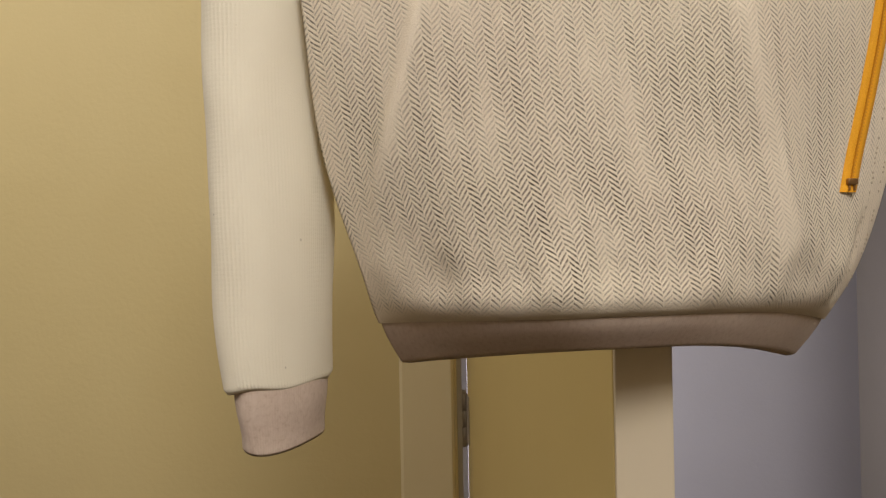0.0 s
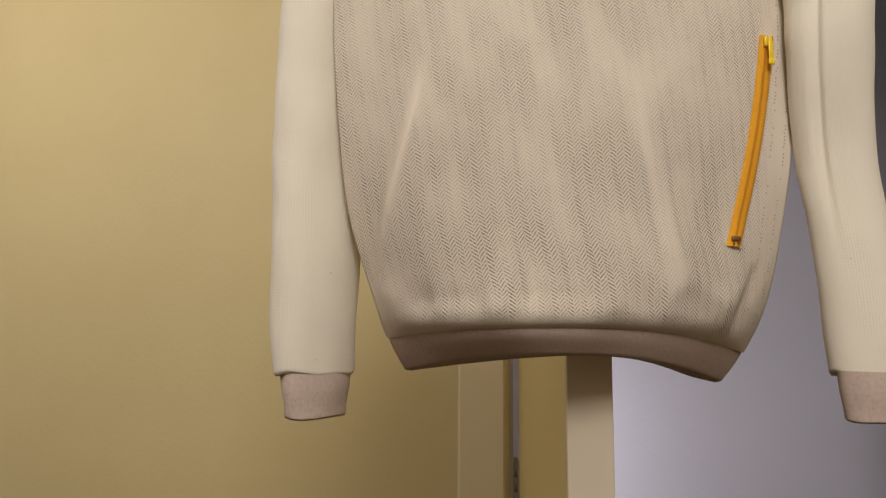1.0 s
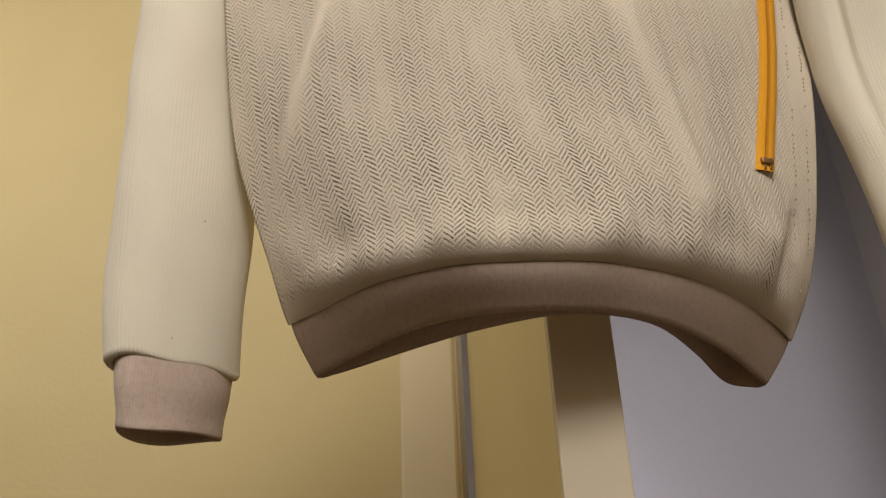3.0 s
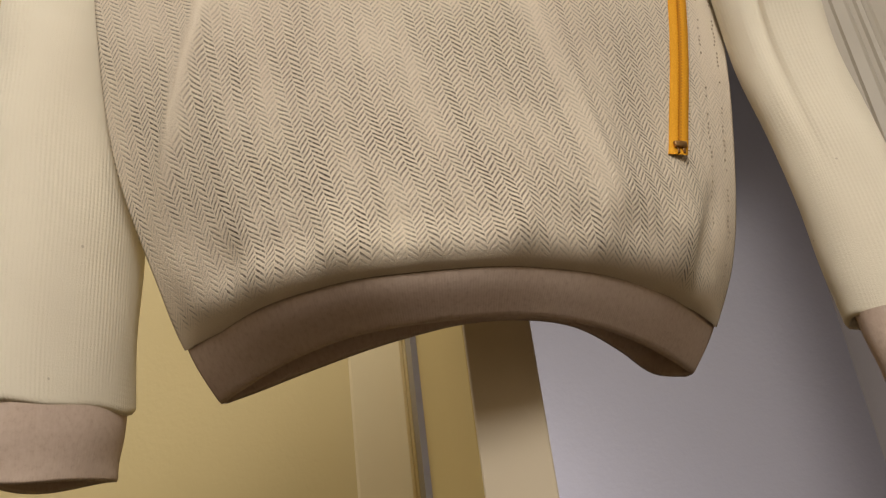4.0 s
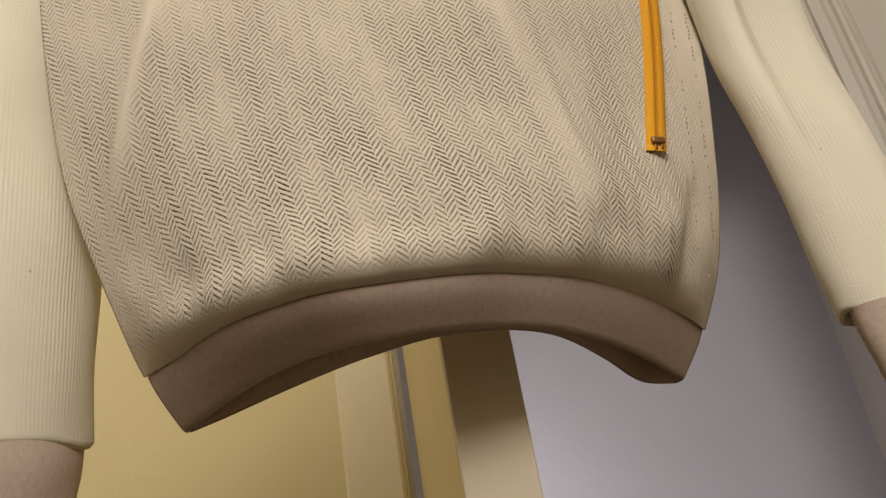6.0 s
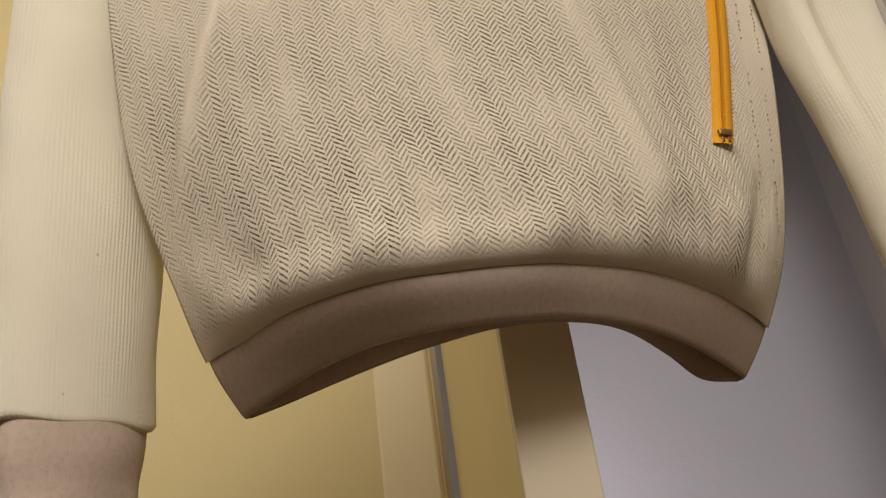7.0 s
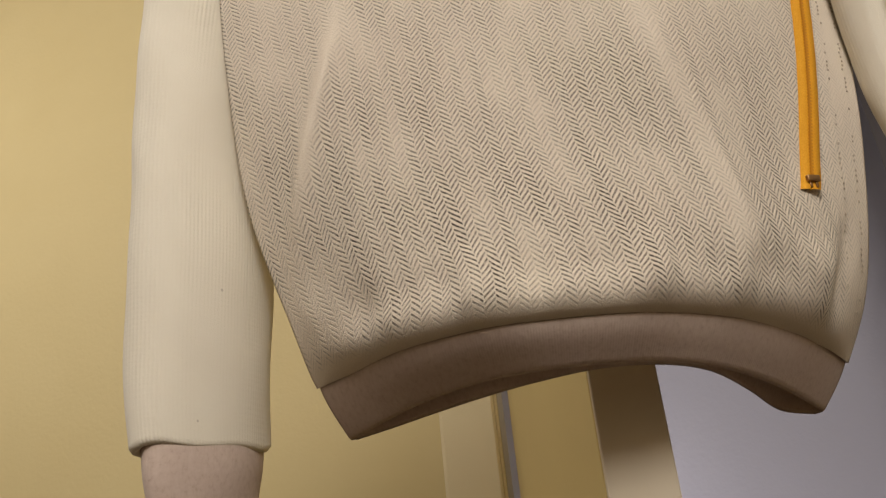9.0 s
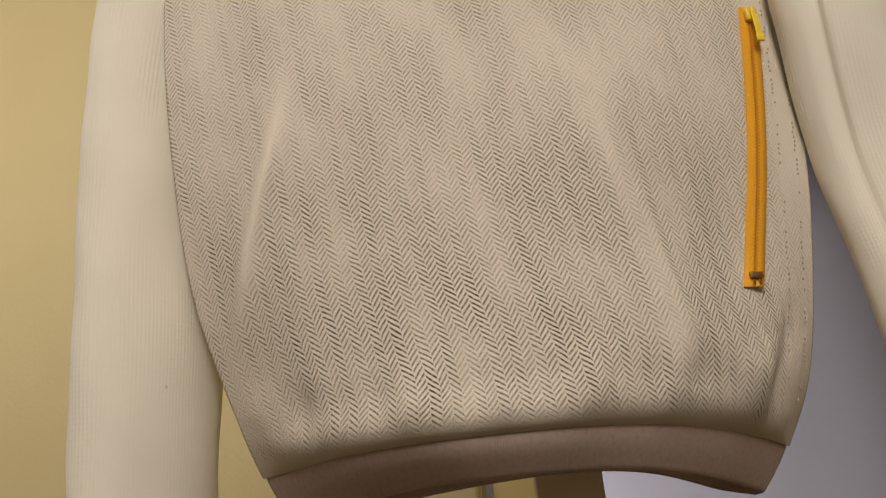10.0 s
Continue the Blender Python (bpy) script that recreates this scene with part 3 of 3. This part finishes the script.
def sleeve(stations, cuff, turn, dents, tilt, label):
    """A sleeve that overhangs its cuff; cuff: x, y, long and short half axis, upper and lower height; tilt: rise of the seam along x and y."""
    cx, cy, ca, cb, c1, c0 = cuff
    zs = np.concatenate([np.linspace(c1, c1 + 0.02, 12)[:-1], np.linspace(c1 + 0.02, 1.79, 90)])
    pts = tube(stations, zs, 110, turn, dents)
    first = pts[0].copy()
    mid = first.mean(0)
    under = []
    for shrink, drop in ((0.80, 0.010), (0.84, 0.004), (0.88, -0.0010), (0.95, -0.0026)):
        r = mid + (first - mid) * shrink
        r[:, 2] = c1 + drop
        under.append(r)
    pts = np.concatenate([np.array(under), pts])
    sag = np.clip(1 - (pts[..., 2] - c1) / 0.05, 0, 1)
    turn_at = np.linspace(0, 2 * math.pi, pts.shape[1], endpoint=False)
    droop = 0.0018 * np.sin(2 * turn_at + 0.9) + 0.0009 * np.sin(5 * turn_at + cx * 40)
    pts[..., 2] += sag * (tilt[0] * (pts[..., 0] - cx) + tilt[1] * (pts[..., 1] - cy) + droop)
    grid_part("sleeve", pts, uv_of(pts), RIB_KNIT, shirt, label)
    zc = np.concatenate([np.linspace(c1 + 0.0015, c0 + 0.002, 16)])
    outer = tube(((c0 - 0.01, cx, cy, ca * 0.95, cb * 0.95), (c0 + 0.008, cx, cy, ca * 0.97, cb), (c0 + 0.025, cx, cy, ca * 1.06, cb * 1.14), (c1, cx, cy, ca * 1.09, cb * 1.16)), zc, 90, turn)
    rows = list(outer)
    m = outer[-1].mean(0)
    edge = m + (outer[-1] - m) * 0.97
    edge[:, 2] = c0
    rows.append(edge)
    for k in range(8):
        r = m + (outer[-1] - m) * 0.93
        r[:, 2] = c0 + 0.002 + 0.005 * k
        rows.append(r)
    pts = np.array(rows)
    turn_at = np.linspace(0, 2 * math.pi, pts.shape[1], endpoint=False)
    low = np.clip((c1 - pts[..., 2]) / (c1 - c0), 0, 1)
    slack = 1 + 0.035 * low * np.sin(3 * turn_at + 2.2) + 0.03 * np.sin(math.pi * low) * np.sin(4 * turn_at + 0.5)
    pts[..., 0], pts[..., 1] = m[0] + (pts[..., 0] - m[0]) * slack, m[1] + (pts[..., 1] - m[1]) * slack
    pts[..., 2] += low * (0.0012 * np.sin(2 * turn_at + 1.9) + 0.0008 * np.sin(3 * turn_at))
    pts[..., 2] += tilt[0] * 0.8 * (pts[..., 0] - cx) + tilt[1] * 0.8 * (pts[..., 1] - cy)
    grid_part("cuff", pts, uv_of(pts), MELANGE, shirt, "greige melange rib cuff")


sleeve(((1.245, -0.1015, 0.483, 0.0462, 0.0215), (1.275, -0.1035, 0.482, 0.0480, 0.0245), (1.35, -0.1040, 0.482, 0.051, 0.0268), (1.47, -0.1055, 0.486, 0.055, 0.0275),
        (1.60, -0.0990, 0.494, 0.062, 0.033), (1.70, -0.0800, 0.494, 0.066, 0.040), (1.79, -0.030, 0.490, 0.045, 0.030)),
       (-0.1005, 0.4810, 0.0372, 0.0170, 1.2515, 1.2108), 63.5, (), (0.03, 0.03), "ivory waffle-rib sleeve hanging straight")
sleeve(((1.245, 0.3895, 0.540, 0.0325, 0.0200), (1.275, 0.3888, 0.540, 0.0336, 0.0220), (1.35, 0.3850, 0.540, 0.0335, 0.0220), (1.455, 0.3738, 0.538, 0.0352, 0.0230),
        (1.56, 0.3675, 0.514, 0.0380, 0.0250), (1.60, 0.3685, 0.511, 0.0390, 0.0270), (1.70, 0.3490, 0.503, 0.046, 0.034), (1.79, 0.285, 0.500, 0.045, 0.030)),
       (0.3885, 0.533, 0.0255, 0.0170, 1.2545, 1.2130), 0, ((238, 0.14, 0.22, 1.34, 1.48), (262, 0.35, 0.10, 1.28, 1.46)), (-0.03, 0.0), "ivory waffle-rib sleeve with a long soft crease")


def neckband():
    a = np.linspace(0, 2 * math.pi, 60, endpoint=False)
    rows = []
    for w, dz in ((1.0, 0.0), (0.97, 0.012), (0.90, 0.020), (0.86, 0.012), (0.88, 0.0)):
        x = 0.132 + 0.072 * w * np.cos(a)
        y = 0.478 + 0.040 * w * np.sin(a)
        rows.append(np.stack([x, y, 1.797 + dz + 0.022 * np.sin(a)], -1))
    pts = np.array(rows)
    grid_part("neckband", pts, uv_of(pts), MELANGE, shirt, "greige melange rib neckband")


neckband()

# ---- zip pocket ----
zipper = part("zip", bmesh.new(), TAPE, shirt, "amber yellow zip of the side pocket")


def zip_line(t):
    """Place and outward direction on the front at a share t of the zip, from its foot to its head."""
    z = 1.3650 + 0.1980 * t
    x_want = 0.2720 + 0.0435 * t - 0.004 * t * t + 0.004 * math.sin(math.pi * t)
    s = np.linspace(0.7, 1.0, 121)
    x, y = front(s, np.full_like(s, z))
    k = int(np.argmin(np.abs(x - x_want)))
    slope = (y[k + 1] - y[k - 1]) / (x[k + 1] - x[k - 1]) if 0 < k < 120 else 0.5
    facing = slope * 0.55
    side, out = Vector((1, facing, 0)).normalized(), Vector((facing, -1, 0)).normalized()
    d = float(relief(np.array([s[k]]), np.array([x[k]]), np.array([z]))[0])
    return Vector((x[k], y[k], z)) + out * (d + 0.0008), side, out


ZIP_N = 60
line = [zip_line(i / ZIP_N) for i in range(ZIP_N + 1)]
for rep in range(3):
    line = [line[0]] + [((line[i - 1][0] + line[i][0] + line[i + 1][0]) / 3, line[i][1], line[i][2]) for i in range(1, ZIP_N)] + [line[-1]]


def strip(bm, offs):
    rows = [[bm.verts.new(p + side * w + out * h) for w, h in offs] for p, side, out in line]
    for a, b in zip(rows, rows[1:]):
        for i in range(len(offs) - 1):
            bm.faces.new((a[i], a[i + 1], b[i + 1], b[i]))


for sgn in (-1, 1):
    bm = bmesh.new()
    offs = [(-0.0071, 0.0002), (-0.0071, 0.0016), (-0.0030, 0.0019), (-0.0012, 0.0022), (-0.0004, 0.0016), (-0.0004, 0.0)]
    strip(bm, [(w * -sgn, h) for w, h in offs])
    part("tape", bm, TAPE, zipper)
bm = bmesh.new()
for i in range(150):
    f = i / 150 * (ZIP_N - 6) + 3
    p0, side, out = line[int(f)]
    p = p0.lerp(line[min(int(f) + 1, ZIP_N)][0], f - int(f))
    w = 0.0005 * (1 if i % 2 else -1)
    m = Matrix((( *side, 0), (*out, 0), (0, 0, 1, 0), (0, 0, 0, 1))).transposed()
    m.translation = p + side * w + out * 0.0019
    box(bm, -0.0009, 0.0009, -0.0006, 0.0006, -0.0006, 0.0006, 0, m)
tagged(part("teeth", bm, COIL, zipper, "fine amber zip teeth", smooth=False), kind="stuff")


def placed(i, lift):
    p, side, out = line[i]
    up = side.cross(-out).normalized()
    up = up if up.z > 0 else -up
    m = Matrix(((*side, 0), (*out, 0), (*up, 0), (0, 0, 0, 1))).transposed()
    m.translation = p + out * lift
    return m


bm = bmesh.new()
box(bm, -0.0045, 0.0045, -0.0012, 0.0012, -0.0016, 0.0026, 0.0006, placed(2, 0.0032))
for e in (-1, 1):
    box(bm, e * 0.0022 - 0.0008, e * 0.0022 + 0.0008, -0.0006, 0.0006, -0.0052, -0.0014, 0.0002, placed(2, 0.0026))
part("bottom_stop", bm, BRASS, zipper, "small brownish metal end stop")
bm = bmesh.new()
box(bm, -0.0042, 0.0042, -0.0018, 0.0018, -0.0050, 0.0050, 0.0012, placed(ZIP_N - 2, 0.0034))
box(bm, -0.0018, 0.0018, -0.0012, 0.0016, -0.0042, 0.0042, 0.0008, placed(ZIP_N - 2, 0.0060))
part("slider", bm, SLIDER, zipper, "yellow lacquered slider")
bm = bmesh.new()
box(bm, -0.0024, 0.0024, -0.0007, 0.0007, -0.0215, -0.0015, 0.0006, placed(ZIP_N - 2, 0.0072))
box(bm, -0.0030, 0.0030, -0.0009, 0.0009, -0.0235, -0.0180, 0.0006, placed(ZIP_N - 2, 0.0072))
part("pull_tab", bm, SLIDER, zipper, "flat yellow pull tab")
bm = bmesh.new()
for sgn in (-1, 1):
    for i in range(70):
        f = i / 70 * ZIP_N
        p0, side, out = line[int(f)]
        p = p0.lerp(line[min(int(f) + 1, ZIP_N)][0], f - int(f))
        m = Matrix(((*side, 0), (*out, 0), (0, 0, 1, 0), (0, 0, 0, 1))).transposed()
        m.translation = p + side * (0.0084 * sgn) + out * 0.0006
        box(bm, -0.0008, 0.0008, -0.0003, 0.0002, -0.0009, 0.0009, 0, m)
tagged(part("topstitch", bm, THREAD, zipper, "pale topstitching along the zip", smooth=False), kind="stuff")

rnd = random.Random(7)
bm = bmesh.new()
for share, z0, z1 in ((0.942, 1.312, 1.600), (0.975, 1.300, 1.600)):
    zs = np.arange(z0, z1, 0.0034)
    level = zs - along(SEAM_RISE, np.full_like(zs, share)) * np.clip(1 - (zs - 1.286) / 0.12, 0, 1)
    x, y = front(np.full_like(zs, share), level)
    x2, y2 = front(np.full_like(zs, share - 0.01), level)
    d = relief(np.full_like(zs, share), x, zs)
    for i, z in enumerate(zs):
        side = Vector((x[i] - x2[i], y[i] - y2[i], 0)).normalized()
        out = Vector((side.y, -side.x, 0))
        m = Matrix(((*side, 0), (*out, 0), (0, 0, 1, 0), (0, 0, 0, 1))).transposed()
        m.translation = Vector((x[i], y[i], z)) + side * rnd.uniform(-0.0009, 0.0009) + out * (float(d[i]) + rnd.uniform(0.0002, 0.0005))
        if rnd.random() < 0.45:
            continue
        box(bm, -0.0006, 0.0006, -0.0003, 0.0002, -0.0007, 0.0007, 0, m @ Matrix.Rotation(rnd.uniform(0.2, 0.9), 4, "Y"))
tagged(part("side_stitching", bm, STITCH, shirt, "brownish stitch dots down the side panel", smooth=False), kind="stuff")

# ---- what holds the sweatshirt up ----
hanger = tagged(new("coat_hanger"), "beech coat hanger inside the sweatshirt shoulders", "hanger")
bm = bmesh.new()
prev = None
for i in range(41):
    u = -1 + i / 20
    c = Vector((0.132 + 0.17 * u, 0.497 + 0.012 * u * u, 1.800 - 0.045 * abs(u) ** 1.3))
    row = [bm.verts.new(c + Vector((0, 0.007 * math.cos(a), 0.010 * math.sin(a)))) for a in np.linspace(0, 2 * math.pi, 12, endpoint=False)]
    if prev:
        for k in range(12):
            bm.faces.new((prev[k], prev[(k + 1) % 12], row[(k + 1) % 12], row[k]))
    else:
        bm.faces.new(row)
    prev = row
bm.faces.new(prev)
bmesh.ops.recalc_face_normals(bm, faces=bm.faces)
part("shoulder_bar", bm, WOOD_DARK, hanger)


def wire(name, path, radius, material, parent):
    bm = bmesh.new()
    prev = None
    for i, p in enumerate(path):
        d = (Vector(path[min(i + 1, len(path) - 1)]) - Vector(path[max(i - 1, 0)])).normalized()
        sx = Vector((1, 0, 0)) if abs(d.x) < 0.8 else Vector((0, 0, 1))
        a = d.cross(sx).normalized()
        b = d.cross(a)
        row = [bm.verts.new(Vector(p) + radius * (a * math.cos(t) + b * math.sin(t))) for t in np.linspace(0, 2 * math.pi, 8, endpoint=False)]
        if prev:
            for k in range(8):
                bm.faces.new((prev[k], prev[(k + 1) % 8], row[(k + 1) % 8], row[k]))
        prev = row
    return part(name, bm, material, parent)


hook = [(0.132, 0.497, 1.805 + 0.02 * k) for k in range(13)]
hook += [(0.134, 0.535 - 0.038 * math.cos(a), 2.060 + 0.022 * math.sin(a)) for a in np.linspace(0.1, math.pi * 0.9, 12)]
hook += [(0.134, 0.574, 2.0625), (0.134, 0.590, 2.0622), (0.134, 0.606, 2.0622)]
wire("hook", hook, 0.0022, STEEL, hanger)

# ---- pendant lamp that lights the room ----
lamp = tagged(new("pendant_lamp"), "white flex and holder of the lit pendant lamp", "lamp")
bm = bmesh.new()
bmesh.ops.create_cone(bm, cap_ends=True, segments=24, radius1=0.05, radius2=0.045, depth=0.03, matrix=Matrix.Translation((LAMP[0], LAMP[1], 2.885)))
part("ceiling_rose", bm, WHITE, lamp, smooth=False)
# Unseen rose and flex, added only to go with the left fill.
fill_fitting = tagged(new("left_fill_fitting"), "unseen white flex and rose added for the left fill light", "lamp")
bm = bmesh.new()
bmesh.ops.create_cone(bm, cap_ends=True, segments=24, radius1=0.05, radius2=0.045, depth=0.03, matrix=Matrix.Translation((SIDE[0], SIDE[1], 2.885)))
part("ceiling_rose", bm, WHITE, fill_fitting, smooth=False)
wire("flex", [(SIDE[0], SIDE[1], 2.88 - 0.04 * k) for k in range(13)], 0.003, WHITE, fill_fitting)
wire("flex", [(LAMP[0], LAMP[1], 2.88 - 0.04 * k) for k in range(7)], 0.003, WHITE, lamp)
